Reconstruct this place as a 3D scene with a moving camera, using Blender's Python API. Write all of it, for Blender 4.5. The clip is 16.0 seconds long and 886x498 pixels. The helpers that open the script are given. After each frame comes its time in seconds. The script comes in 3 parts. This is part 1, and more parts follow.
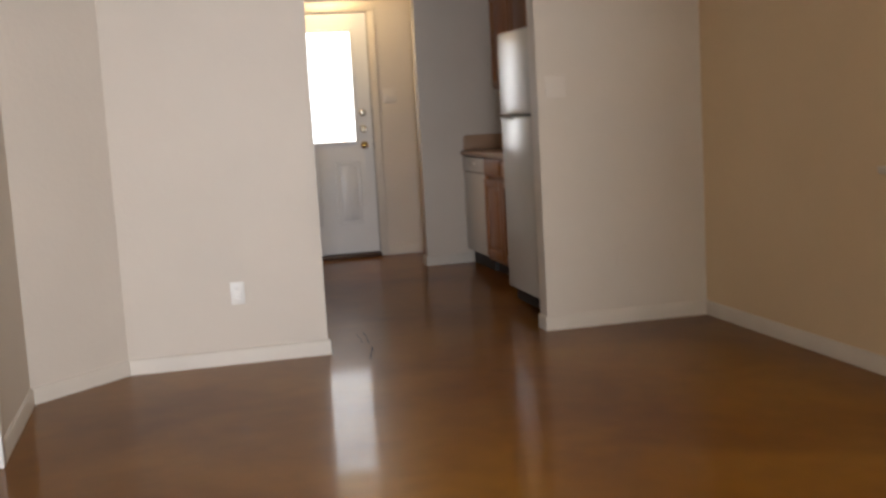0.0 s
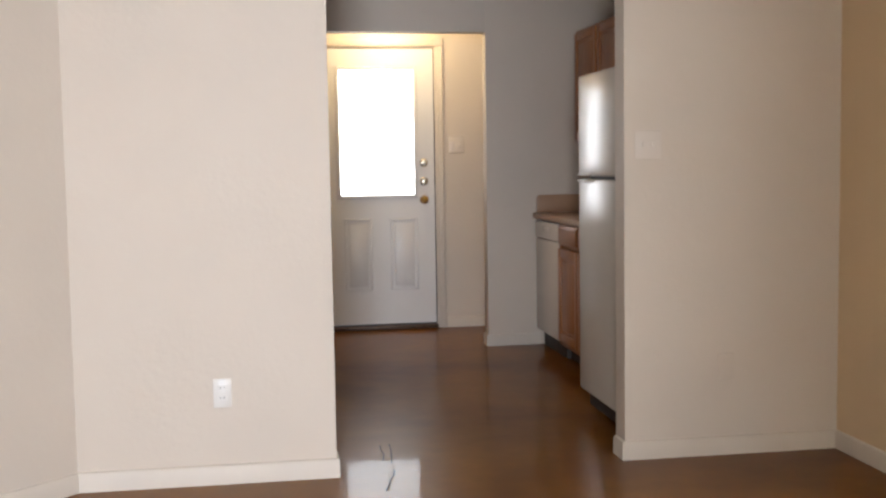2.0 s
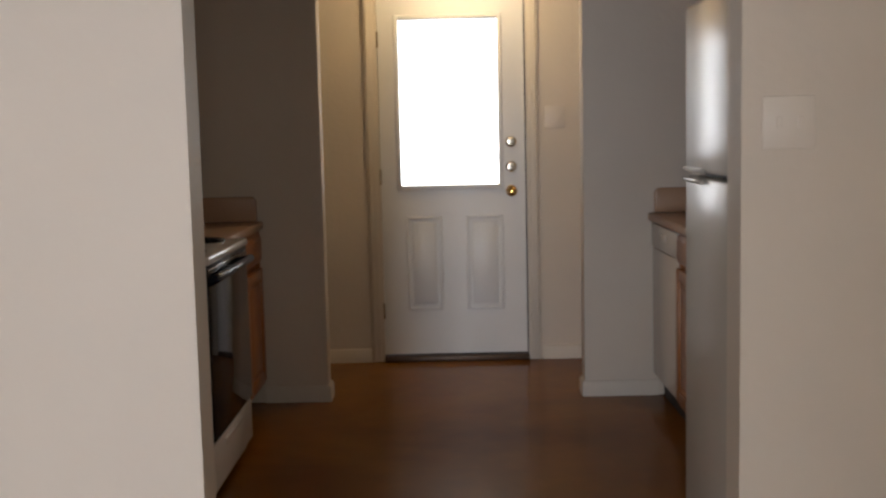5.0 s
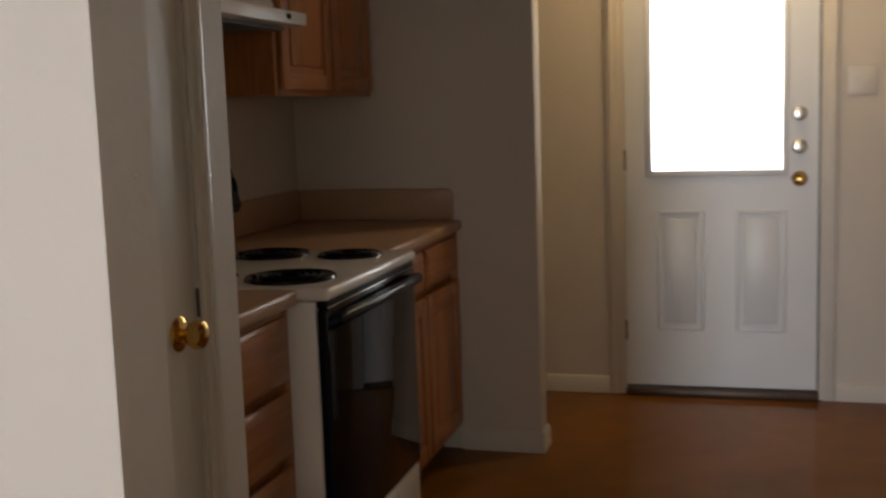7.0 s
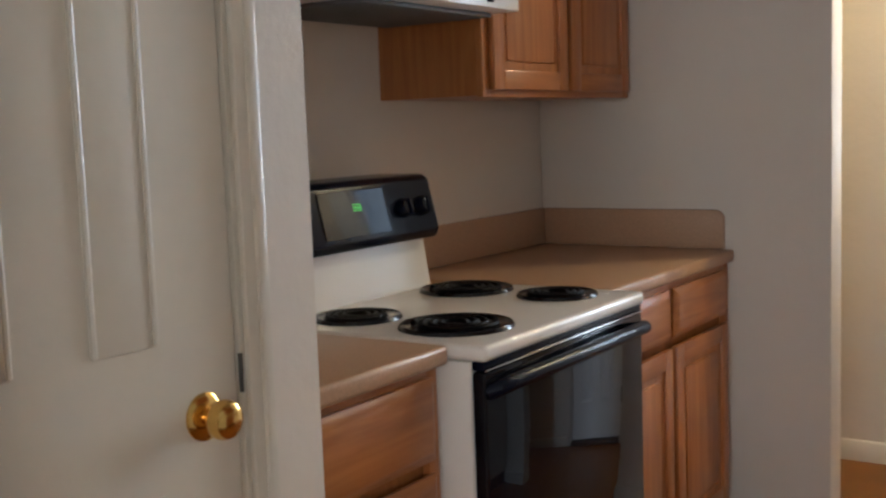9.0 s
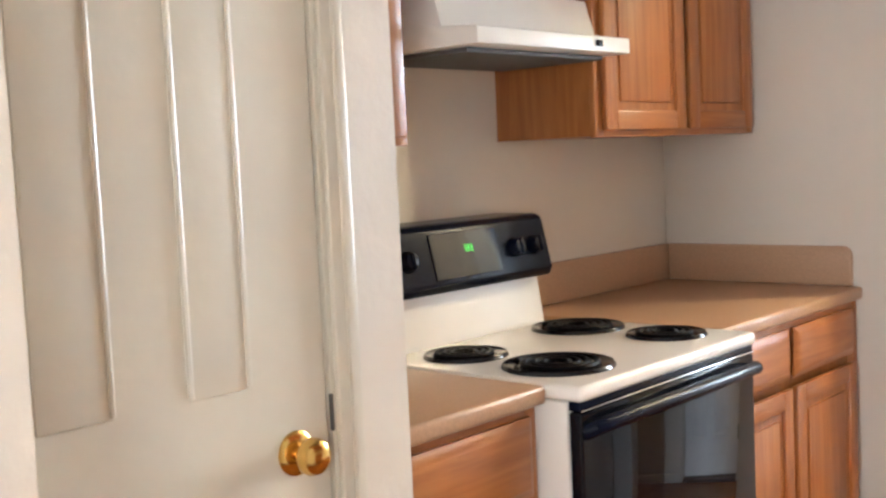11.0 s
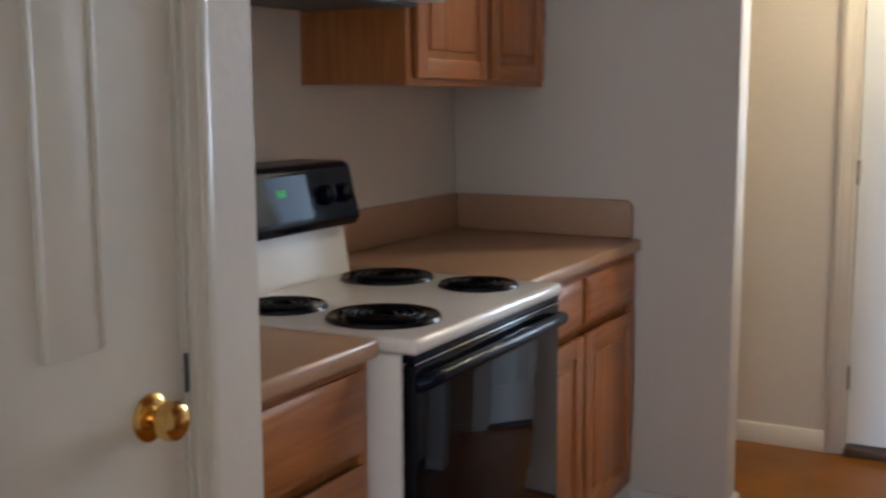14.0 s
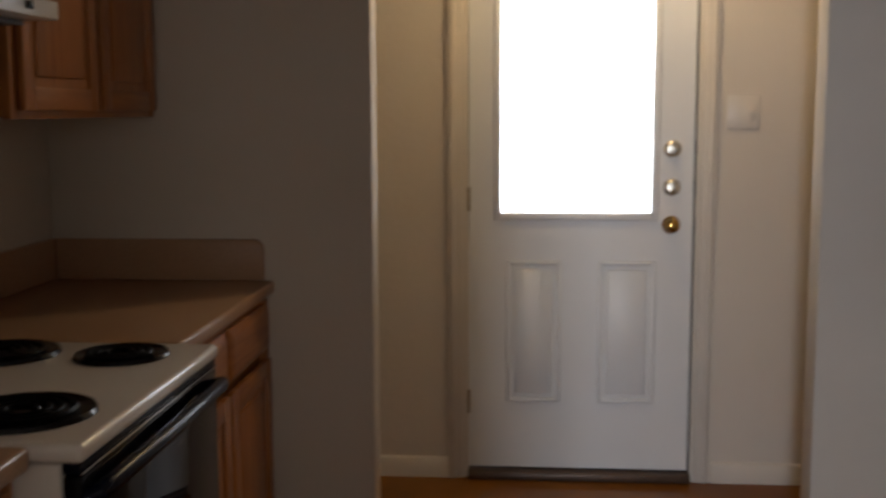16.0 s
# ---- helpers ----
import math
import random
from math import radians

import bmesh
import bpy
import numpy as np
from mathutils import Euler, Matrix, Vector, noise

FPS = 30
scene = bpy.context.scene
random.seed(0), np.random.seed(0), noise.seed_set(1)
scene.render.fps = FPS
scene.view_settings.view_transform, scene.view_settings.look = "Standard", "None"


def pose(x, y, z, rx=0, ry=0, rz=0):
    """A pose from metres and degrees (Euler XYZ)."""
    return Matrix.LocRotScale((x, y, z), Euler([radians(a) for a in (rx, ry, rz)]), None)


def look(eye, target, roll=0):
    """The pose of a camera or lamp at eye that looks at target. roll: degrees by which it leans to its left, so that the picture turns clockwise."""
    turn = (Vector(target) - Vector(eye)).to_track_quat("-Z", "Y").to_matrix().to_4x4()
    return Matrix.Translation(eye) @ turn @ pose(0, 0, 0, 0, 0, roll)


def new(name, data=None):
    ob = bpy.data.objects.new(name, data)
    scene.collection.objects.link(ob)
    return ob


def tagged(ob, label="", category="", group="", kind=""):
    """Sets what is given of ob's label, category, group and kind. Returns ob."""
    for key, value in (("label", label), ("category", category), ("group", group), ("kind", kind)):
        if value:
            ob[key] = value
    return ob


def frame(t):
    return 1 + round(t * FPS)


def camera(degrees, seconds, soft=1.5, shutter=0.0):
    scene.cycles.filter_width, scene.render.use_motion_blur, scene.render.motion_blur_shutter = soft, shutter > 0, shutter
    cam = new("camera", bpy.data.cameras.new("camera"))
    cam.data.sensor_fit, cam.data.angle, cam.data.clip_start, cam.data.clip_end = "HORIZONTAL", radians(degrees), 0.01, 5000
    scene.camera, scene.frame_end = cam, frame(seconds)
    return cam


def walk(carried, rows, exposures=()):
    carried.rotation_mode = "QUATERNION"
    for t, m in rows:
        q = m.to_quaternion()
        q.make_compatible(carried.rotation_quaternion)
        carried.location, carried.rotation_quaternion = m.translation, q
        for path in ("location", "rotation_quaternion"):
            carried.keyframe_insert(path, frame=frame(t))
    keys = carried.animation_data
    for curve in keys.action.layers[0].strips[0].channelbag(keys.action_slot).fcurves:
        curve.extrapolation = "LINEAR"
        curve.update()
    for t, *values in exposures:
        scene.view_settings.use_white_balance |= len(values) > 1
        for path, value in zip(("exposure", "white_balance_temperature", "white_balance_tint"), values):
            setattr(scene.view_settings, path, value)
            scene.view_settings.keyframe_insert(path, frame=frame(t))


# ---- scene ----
cam = camera(44.0, 16.0, soft=2.4, shutter=0.6)
PATH = [
    (0, (-1.291, -9.547, 1.22), (-0.831, -7.617, 0.975), -3.3),
    (0.5, (-1.162, -9.319, 1.269), (-0.789, -7.363, 1.082), -1.4),
    (1, (-1.065, -8.971, 1.256), (-0.706, -7.009, 1.105), -0.9),
    (1.5, (-0.953, -8.609, 1.267), (-0.616, -6.643, 1.121), -1.0),
    (2, (-0.83, -8.282, 1.269), (-0.521, -6.313, 1.111), -0.9),
    (2.5, (-0.72, -7.938, 1.258), (-0.441, -5.967, 1.07), -0.5),
    (3, (-0.556, -7.586, 1.266), (-0.329, -5.611, 1.04), -0.6),
    (5.5, (0.06, -5.997, 1.324), (-0.058, -4.011, 1.119), -1.2),
    (6, (0.11, -5.662, 1.315), (-0.138, -3.689, 1.107), -1.3),
    (6.5, (0.140, -5.325, 1.329), (-0.257, -3.382, 1.082), -2.3),
    (7, (0.124, -5.003, 1.339), (-0.413, -3.097, 1.085), -1.9),
    (7.5, (0.159, -4.727, 1.334), (-0.544, -2.874, 1.104), -2.4),
    (8, (0.182, -4.499, 1.315), (-0.688, -2.711, 1.121), -2.9),
    (8.5, (0.244, -4.344, 1.342), (-0.797, -2.649, 1.133), -2.3),
    (9, (0.2, -4.251, 1.319), (-0.912, -2.603, 1.1), -2.1),
    (11.5, (0.352, -4.242, 1.367), (-1.033, -2.811, 1.179), -1.8),
    (12, (0.362, -4.247, 1.373), (-1.05, -2.852, 1.127), -1.0),
    (12.5, (0.385, -4.268, 1.377), (-1.045, -2.898, 1.096), -2.3),
    (13, (0.309, -4.27, 1.367), (-1.035, -2.819, 1.07), -0.9),
    (13.5, (0.231, -4.325, 1.404), (-0.894, -2.702, 1.088), 0.3),
    (14, (0.133, -4.306, 1.37), (-0.799, -2.559, 1.092), -0.2),
    (14.5, (0.08, -4.268, 1.397), (-0.685, -2.442, 1.112), 0.5),
    (15, (0.059, -4.262, 1.396), (-0.524, -2.371, 1.103), -0.2),
    (15.5, (-0.062, -4.184, 1.39), (-0.442, -2.24, 1.111), -0.4),
    (16, (-0.189, -4.104, 1.411), (-0.347, -2.126, 1.16), -0.2),
]
# seconds, stops, white balance
EXPOSURES = [
    (0.0, -0.63, 6630, 10), (0.5, -0.22, 6950, 10), (1.0, -0.19, 6370, 10), (2.0, -0.18, 6420, 10), (2.5, -0.45, 6510, 10),
    (3.0, -0.81, 6600, 10), (5.5, -0.75, 6420, 10), (6.0, -0.72, 6220, 8), (7.0, -0.60, 6380, 8), (7.5, -0.54, 6570, 8),
    (8.0, 0.07, 5540, 5), (8.5, 0.90, 5200, 4), (9.0, 1.14, 5300, 4), (11.3, 2.47, 5430, 4), (12.0, 1.97, 5550, 4),
    (12.5, 0.66, 5680, 4), (13.0, 0.61, 6290, 8), (13.5, 1.13, 5250, 4), (14.0, 0.96, 4990, 4), (14.5, 0.69, 5560, 4),
    (15.0, -0.03, 6270, 8), (15.5, -0.47, 6450, 10), (16.0, -0.72, 6250, 10),
]
walk(cam, [(t, look(eye, target, roll)) for t, eye, target, roll in PATH], exposures=EXPOSURES)
LIVING, FRONT_FILL, SIDE_FILL, DOORLIGHT, HALL = 440.0, 20.0, 13.0, 3.8, 28.0
FLOOR_DARK, FLOOR_LIGHT = (0.130, 0.040, 0.003, 1), (0.250, 0.102, 0.010, 1)

CEILING, BACK, KR_X = 2.46, -11.5, 1.585

# world and lights: daylight behind the viewer, daylight in the rear door's glass, one warm hall lamp, two added fill
# lamps
world = bpy.data.worlds.new("sky")
scene.world = world
world.use_nodes = True
wn = world.node_tree
sky = wn.nodes.new("ShaderNodeTexSky")
sky.sky_type, sky.sun_disc = "NISHITA", False
sky.sun_elevation, sky.sun_rotation = radians(42), radians(200)
wn.links.new(sky.outputs[0], wn.nodes["Background"].inputs[0])
wn.nodes["Background"].inputs[1].default_value = 0.08


def lamp(name, kind, m, energy, color, sx=0.1, sy=0.1):
    data = bpy.data.lights.new(name, kind)
    data.energy, data.color = energy, color
    if kind == "AREA":
        data.shape, data.size, data.size_y = "RECTANGLE", sx, sy
    else:
        data.shadow_soft_size = sx
    ob = new(name, data)
    ob.matrix_world = m
    return ob


sun_data = bpy.data.lights.new("sun", "SUN")
sun_data.energy, sun_data.angle, sun_data.color = 2.5, radians(0.5), (1.0, 0.95, 0.88)
new("sun", sun_data).matrix_world = look((-6, 3, 12), (0, 8, 0))
lamp("window_daylight", "AREA", look((-1.425, BACK - 0.10, 1.03), (-1.425, -8, 1.03)), LIVING, (0.83, 0.89, 1.0), 0.94, 2.04)
# added fill from the east, brightens the wall end and closet door
lamp("side_fill", "AREA", look((KR_X + 0.10, -6.16, 1.5), (0, -6.16, 1.5)), SIDE_FILL, (1.0, 0.94, 0.86), 1.08, 1.18)
# added fill from the south, placed to reach the kitchen's north wall
lamp("front_fill", "AREA", look((0.85, -9.05, 1.5), (0.85, -5, 1.5)), FRONT_FILL, (1.0, 0.96, 0.90), 1.12, 1.16)
rear_light = lamp("door_daylight", "AREA", look((-0.02, 0.05, 1.497), (-0.02, -2, 1.497)), DOORLIGHT, (0.97, 0.98, 1.0), 0.6, 0.98)
rear_light.data.spread = radians(80)  # narrowed beam: bright glass and floor reflection, less spill on the range wall
lamp("hall_bulb", "POINT", pose(0.05, -0.36, 2.37), HALL, (1.0, 0.75, 0.42), 0.06)


# materials
def material(name, color, rough=0.5, metal=0.0, vary=0.06, scale=8.0, bump=0.0, bump_scale=60.0, stretch=(1, 1, 1), dark=None, coat=0.0, rough_vary=0.0, spec=0.5):
    m = bpy.data.materials.new(name)
    m.use_nodes = True
    n, l = m.node_tree.nodes, m.node_tree.links
    b = n["Principled BSDF"]
    b.inputs["Roughness"].default_value, b.inputs["Metallic"].default_value = rough, metal
    b.inputs["Coat Weight"].default_value = coat
    b.inputs["Specular IOR Level"].default_value = spec
    b.inputs["Coat Roughness"].default_value = 0.08
    co = n.new("ShaderNodeTexCoord")
    mp = n.new("ShaderNodeMapping")
    mp.inputs["Scale"].default_value = stretch
    l.new(co.outputs["Object"], mp.inputs["Vector"])
    big = n.new("ShaderNodeTexNoise")
    big.inputs["Scale"].default_value, big.inputs["Detail"].default_value = scale, 6
    l.new(mp.outputs[0], big.inputs["Vector"])
    ramp = n.new("ShaderNodeValToRGB")
    low = dark or [c * (1 - vary) for c in color]
    high = [min(1, c * (1 + vary)) for c in color]
    ramp.color_ramp.elements[0].position, ramp.color_ramp.elements[1].position = 0.3, 0.7
    ramp.color_ramp.elements[0].color, ramp.color_ramp.elements[1].color = (*low, 1), (*high, 1)
    l.new(big.outputs[0], ramp.inputs[0])
    l.new(ramp.outputs[0], b.inputs["Base Color"])
    if rough_vary:
        rr = n.new("ShaderNodeMapRange")
        rr.inputs[3].default_value, rr.inputs[4].default_value = rough - rough_vary, rough + rough_vary
        l.new(big.outputs[0], rr.inputs[0])
        l.new(rr.outputs[0], b.inputs["Roughness"])
    if bump:
        fine = n.new("ShaderNodeTexNoise")
        fine.inputs["Scale"].default_value, fine.inputs["Detail"].default_value = bump_scale, 3
        l.new(co.outputs["Object"], fine.inputs["Vector"])
        bp = n.new("ShaderNodeBump")
        bp.inputs["Strength"].default_value, bp.inputs["Distance"].default_value = bump, 0.004
        l.new(fine.outputs[0], bp.inputs["Height"])
        l.new(bp.outputs[0], b.inputs["Normal"])
    return m


def oak(name, axis):
    """Honey oak, grain along one axis."""
    m = bpy.data.materials.new(name)
    m.use_nodes = True
    n, l = m.node_tree.nodes, m.node_tree.links
    b = n["Principled BSDF"]
    b.inputs["Roughness"].default_value = 0.38
    b.inputs["Coat Weight"].default_value, b.inputs["Coat Roughness"].default_value = 0.15, 0.25
    co, info = n.new("ShaderNodeTexCoord"), n.new("ShaderNodeObjectInfo")
    off = n.new("ShaderNodeVectorMath")
    off.operation = "ADD"
    l.new(co.outputs["Object"], off.inputs[0])
    l.new(info.outputs["Random"], off.inputs[1])
    mp = n.new("ShaderNodeMapping")
    mp.inputs["Scale"].default_value = [3.0 if i == axis else 42.0 for i in range(3)]
    l.new(off.outputs[0], mp.inputs["Vector"])
    grain = n.new("ShaderNodeTexNoise")
    grain.inputs["Scale"].default_value, grain.inputs["Detail"].default_value, grain.inputs["Distortion"].default_value = 1.0, 8, 0.6
    l.new(mp.outputs[0], grain.inputs["Vector"])
    broad = n.new("ShaderNodeTexNoise")
    broad.inputs["Scale"].default_value = 3.5
    l.new(off.outputs[0], broad.inputs["Vector"])
    ramp = n.new("ShaderNodeValToRGB")
    e = ramp.color_ramp.elements
    e[0].position, e[0].color = 0.30, (0.32, 0.108, 0.025, 1)
    e[1].position, e[1].color = 0.68, (0.46, 0.184, 0.046, 1)
    mid = e.new(0.5)
    mid.color = (0.40, 0.146, 0.035, 1)
    l.new(grain.outputs[0], ramp.inputs[0])
    mix = n.new("ShaderNodeMix")
    mix.data_type, mix.blend_type = "RGBA", "MULTIPLY"
    mix.inputs[0].default_value = 0.18
    l.new(ramp.outputs[0], mix.inputs[6])
    l.new(broad.outputs[0], mix.inputs[7])
    l.new(mix.outputs[2], b.inputs["Base Color"])
    bp = n.new("ShaderNodeBump")
    bp.inputs["Strength"].default_value, bp.inputs["Distance"].default_value = 0.15, 0.002
    l.new(grain.outputs[0], bp.inputs["Height"])
    l.new(bp.outputs[0], b.inputs["Normal"])
    return m


def concrete_floor():
    """Acid-stained, sealed concrete: mottled brown, glossy, with hairline cracks."""
    m = bpy.data.materials.new("stained_concrete")
    m.use_nodes = True
    n, l = m.node_tree.nodes, m.node_tree.links
    b = n["Principled BSDF"]
    co = n.new("ShaderNodeTexCoord")
    a, c = n.new("ShaderNodeTexNoise"), n.new("ShaderNodeTexNoise")
    a.inputs["Scale"].default_value, a.inputs["Detail"].default_value, a.inputs["Distortion"].default_value = 0.9, 4, 0.5
    c.inputs["Scale"].default_value, c.inputs["Detail"].default_value = 9.0, 6
    for t in (a, c):
        l.new(co.outputs["Object"], t.inputs["Vector"])
    ramp = n.new("ShaderNodeValToRGB")
    e = ramp.color_ramp.elements
    e[0].position, e[0].color = 0.32, FLOOR_DARK
    e[1].position, e[1].color = 0.68, FLOOR_LIGHT
    l.new(a.outputs[0], ramp.inputs[0])
    mix = n.new("ShaderNodeMix")
    mix.data_type, mix.blend_type = "RGBA", "OVERLAY"
    mix.inputs[0].default_value = 0.15
    l.new(ramp.outputs[0], mix.inputs[6])
    l.new(c.outputs[0], mix.inputs[7])
    l.new(mix.outputs[2], b.inputs["Base Color"])
    b.inputs["Roughness"].default_value = 0.277
    b.inputs["Specular IOR Level"].default_value = 0.03
    b.inputs["Coat Weight"].default_value = 0.30
    dull = n.new("ShaderNodeMapRange")
    dull.inputs[1].default_value, dull.inputs[2].default_value, dull.inputs[3].default_value, dull.inputs[4].default_value = 0.40, 0.70, 0.035, 0.11
    l.new(c.outputs[0], dull.inputs[0])
    l.new(dull.outputs[0], b.inputs["Coat Roughness"])
    wave = n.new("ShaderNodeTexNoise")
    wave.inputs["Scale"].default_value, wave.inputs["Detail"].default_value = 5.0, 1
    l.new(co.outputs["Object"], wave.inputs["Vector"])
    bp = n.new("ShaderNodeBump")
    bp.inputs["Strength"].default_value, bp.inputs["Distance"].default_value = 0.03, 0.006
    l.new(wave.outputs[0], bp.inputs["Height"])
    l.new(bp.outputs[0], b.inputs["Normal"])
    return m


def clear_glass():
    m = bpy.data.materials.new("glass")
    m.use_nodes = True
    b = m.node_tree.nodes["Principled BSDF"]
    b.inputs["Transmission Weight"].default_value, b.inputs["Roughness"].default_value = 1.0, 0.0
    b.inputs["IOR"].default_value = 1.45
    return m


def glow(name, color, strength):
    m = bpy.data.materials.new(name)
    m.use_nodes = True
    b = m.node_tree.nodes["Principled BSDF"]
    b.inputs["Base Color"].default_value = (*color, 1)
    b.inputs["Emission Color"].default_value = (*color, 1)
    b.inputs["Emission Strength"].default_value = strength
    return m


PAINT = material("wall_paint", (0.65, 0.578, 0.49), 0.62, vary=0.03, scale=1.6, bump=0.34, bump_scale=36)
TAN = material("tan_wall_paint", (0.68, 0.52, 0.325), 0.62, vary=0.03, scale=1.6, bump=0.2, bump_scale=70)
# ceiling colour set darker than the walls to dim the kitchen's bounced light
CEIL = material("dimmed_ceiling_paint", (0.50, 0.46, 0.41), 0.8, vary=0.02, scale=2, bump=0.5, bump_scale=90)
TRIM = material("trim_paint", (0.645, 0.582, 0.498), 0.5, vary=0.03, scale=5, bump=0.05, bump_scale=30)
DOORPAINT = material("door_paint", (0.76, 0.75, 0.73), 0.38, vary=0.025, scale=3, bump=0.06, bump_scale=40)
CLOSETPAINT = material("closet_door_paint", (0.60, 0.545, 0.445), 0.36, vary=0.03, scale=4, bump=0.08, bump_scale=45)
FLOOR = concrete_floor()
OAK_V, OAK_H = oak("oak_upright", 2), oak("oak_level", 1)
LAMINATE = material("laminate", (0.42, 0.252, 0.145), 0.36, vary=0.10, scale=160, bump=0.03, bump_scale=200)
ENAMEL = material("white_enamel", (0.76, 0.70, 0.63), 0.22, vary=0.02, scale=6, coat=0.3)
FRIDGE_WHITE = material("fridge_white", (0.66, 0.63, 0.565), 0.22, vary=0.02, scale=4, bump=0.04, bump_scale=160, spec=0.30)
HOODWHITE = material("hood_white", (0.82, 0.80, 0.75), 0.3, vary=0.02, scale=5)
BLACKGLASS = material("black_glass", (0.004, 0.0045, 0.007), 0.03, vary=0.1, scale=5, spec=0.20)
DISPLAY = material("display_glass", (0.004, 0.0045, 0.007), 0.05, vary=0.1, scale=5, spec=0.26)
BLACK = material("black_plastic", (0.003, 0.0045, 0.012), 0.24, vary=0.15, scale=20, spec=0.13)
CAST = material("burner_black", (0.005, 0.004, 0.006), 0.16, vary=0.2, scale=40, spec=0.4)
COIL = material("coil_black", (0.003, 0.0025, 0.003), 0.45, vary=0.2, scale=40, spec=0.05)
STEEL = material("polished_steel", (0.62, 0.60, 0.58), 0.18, 1.0, vary=0.05, scale=30)
BRASS = material("brass", (0.72, 0.46, 0.13), 0.16, 1.0, vary=0.06, scale=25)
NICKEL = material("satin_nickel", (0.66, 0.61, 0.52), 0.25, 1.0, vary=0.05, scale=25)
PLATE = material("switch_plate", (0.80, 0.77, 0.72), 0.35, vary=0.02, scale=10)
ALMOND = material("almond_plastic", (0.69, 0.625, 0.545), 0.35, vary=0.02, scale=10)
SLOT = material("dark_slot", (0.05, 0.045, 0.04), 0.6, vary=0.1, scale=20)
THRESH = material("threshold_bronze", (0.09, 0.055, 0.035), 0.45, 0.4, vary=0.15, scale=25)
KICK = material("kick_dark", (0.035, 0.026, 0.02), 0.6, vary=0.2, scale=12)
GASKET = material("gasket", (0.10, 0.10, 0.10), 0.6, vary=0.1, scale=20)
GLASS = clear_glass()
OPAL = glow("opal_glass", (1.0, 0.78, 0.50), 2.0)
GREEN = glow("green_digits", (0.14, 0.85, 0.08), 0.22)
CRACK = material("crack_dirt", (0.035, 0.020, 0.010), 0.8, vary=0.2, scale=40)
GREY = material("outdoor_concrete", (0.40, 0.38, 0.35), 0.8, vary=0.12, scale=3, bump=0.3, bump_scale=30)


# mesh helpers
def box(bm, x0, x1, y0, y1, z0, z1, bevel=0.0, seg=2):
    v = bmesh.ops.create_cube(bm, size=1.0)["verts"]
    bmesh.ops.scale(bm, vec=(x1 - x0, y1 - y0, z1 - z0), verts=v)
    bmesh.ops.translate(bm, vec=((x0 + x1) / 2, (y0 + y1) / 2, (z0 + z1) / 2), verts=v)
    if bevel:
        edges = {e for w in v for e in w.link_edges}
        bmesh.ops.bevel(bm, geom=list(edges), offset=bevel, segments=seg, profile=0.5, affect="EDGES")
    return bm


def boxed(x0, x1, y0, y1, z0, z1, bevel=0.0, seg=2):
    return box(bmesh.new(), x0, x1, y0, y1, z0, z1, bevel, seg)


def prism(bm, outline, z0, z1):
    low = [bm.verts.new((x, y, z0)) for x, y in outline]
    high = [bm.verts.new((x, y, z1)) for x, y in outline]
    bm.faces.new(low[::-1])
    bm.faces.new(high)
    for i in range(len(outline)):
        j = (i + 1) % len(outline)
        bm.faces.new((low[i], low[j], high[j], high[i]))
    bmesh.ops.recalc_face_normals(bm, faces=bm.faces)
    return bm


def disc(bm, r0, r1, depth, m, seg=24):
    """A cone or cylinder standing on its base at m, along m's z."""
    bmesh.ops.create_cone(bm, cap_ends=True, segments=seg, radius1=r0, radius2=r1, depth=depth, matrix=m @ Matrix.Translation((0, 0, depth / 2)))
    return bm


def lathe(bm, outline, m, seg=28):
    """Turns (radius, height) pairs about m's z."""
    rings = []
    for r, h in outline:
        rings.append([bm.verts.new(m @ Vector((r * math.cos(2 * math.pi * k / seg), r * math.sin(2 * math.pi * k / seg), h))) for k in range(seg)])
    for p, q in zip(rings, rings[1:]):
        for k in range(seg):
            bm.faces.new((p[k], p[(k + 1) % seg], q[(k + 1) % seg], q[k]))
    bm.faces.new(rings[0][::-1])
    bm.faces.new(rings[-1])
    bmesh.ops.recalc_face_normals(bm, faces=bm.faces)
    return bm


def tube(bm, points, r, seg=8):
    """A round bar through points."""
    pts = [Vector(p) for p in points]
    rings = []
    for i, p in enumerate(pts):
        d = (pts[min(i + 1, len(pts) - 1)] - pts[max(i - 1, 0)]).normalized()
        side = d.orthogonal().normalized() if abs(d.z) > 0.9 else d.cross(Vector((0, 0, 1))).normalized()
        up = side.cross(d)
        rings.append([bm.verts.new(p + r * (math.cos(2 * math.pi * k / seg) * side + math.sin(2 * math.pi * k / seg) * up)) for k in range(seg)])
    for p, q in zip(rings, rings[1:]):
        for k in range(seg):
            bm.faces.new((p[k], p[(k + 1) % seg], q[(k + 1) % seg], q[k]))
    bm.faces.new(rings[0][::-1])
    bm.faces.new(rings[-1])
    bmesh.ops.recalc_face_normals(bm, faces=bm.faces)
    return bm


def finish(name, bm, mat, smooth=True):
    me = bpy.data.meshes.new(name)
    bm.to_mesh(me)
    bm.free()
    me.materials.append(mat)
    if smooth:
        for p in me.polygons:
            p.use_smooth = True
        me.set_sharp_from_angle(angle=radians(32))
    return me


def thing(name, at, label, category, group="", kind=""):
    ob = new(name)
    ob.location = at
    ob.empty_display_size = 0.1
    return tagged(ob, label, category, group, kind)


def part(name, bm, mat, parent, label=""):
    """One mesh under a thing or part; bm is in world metres."""
    root = parent
    while root.parent:
        root = root.parent
    bmesh.ops.translate(bm, vec=-root.location, verts=bm.verts)
    ob = new(name, finish(name, bm, mat))
    ob.parent = parent
    return tagged(ob, label)


def structure(name, bm, mat, label, category):
    return tagged(new(name, finish(name, bm, mat)), label, category, "", "structure")


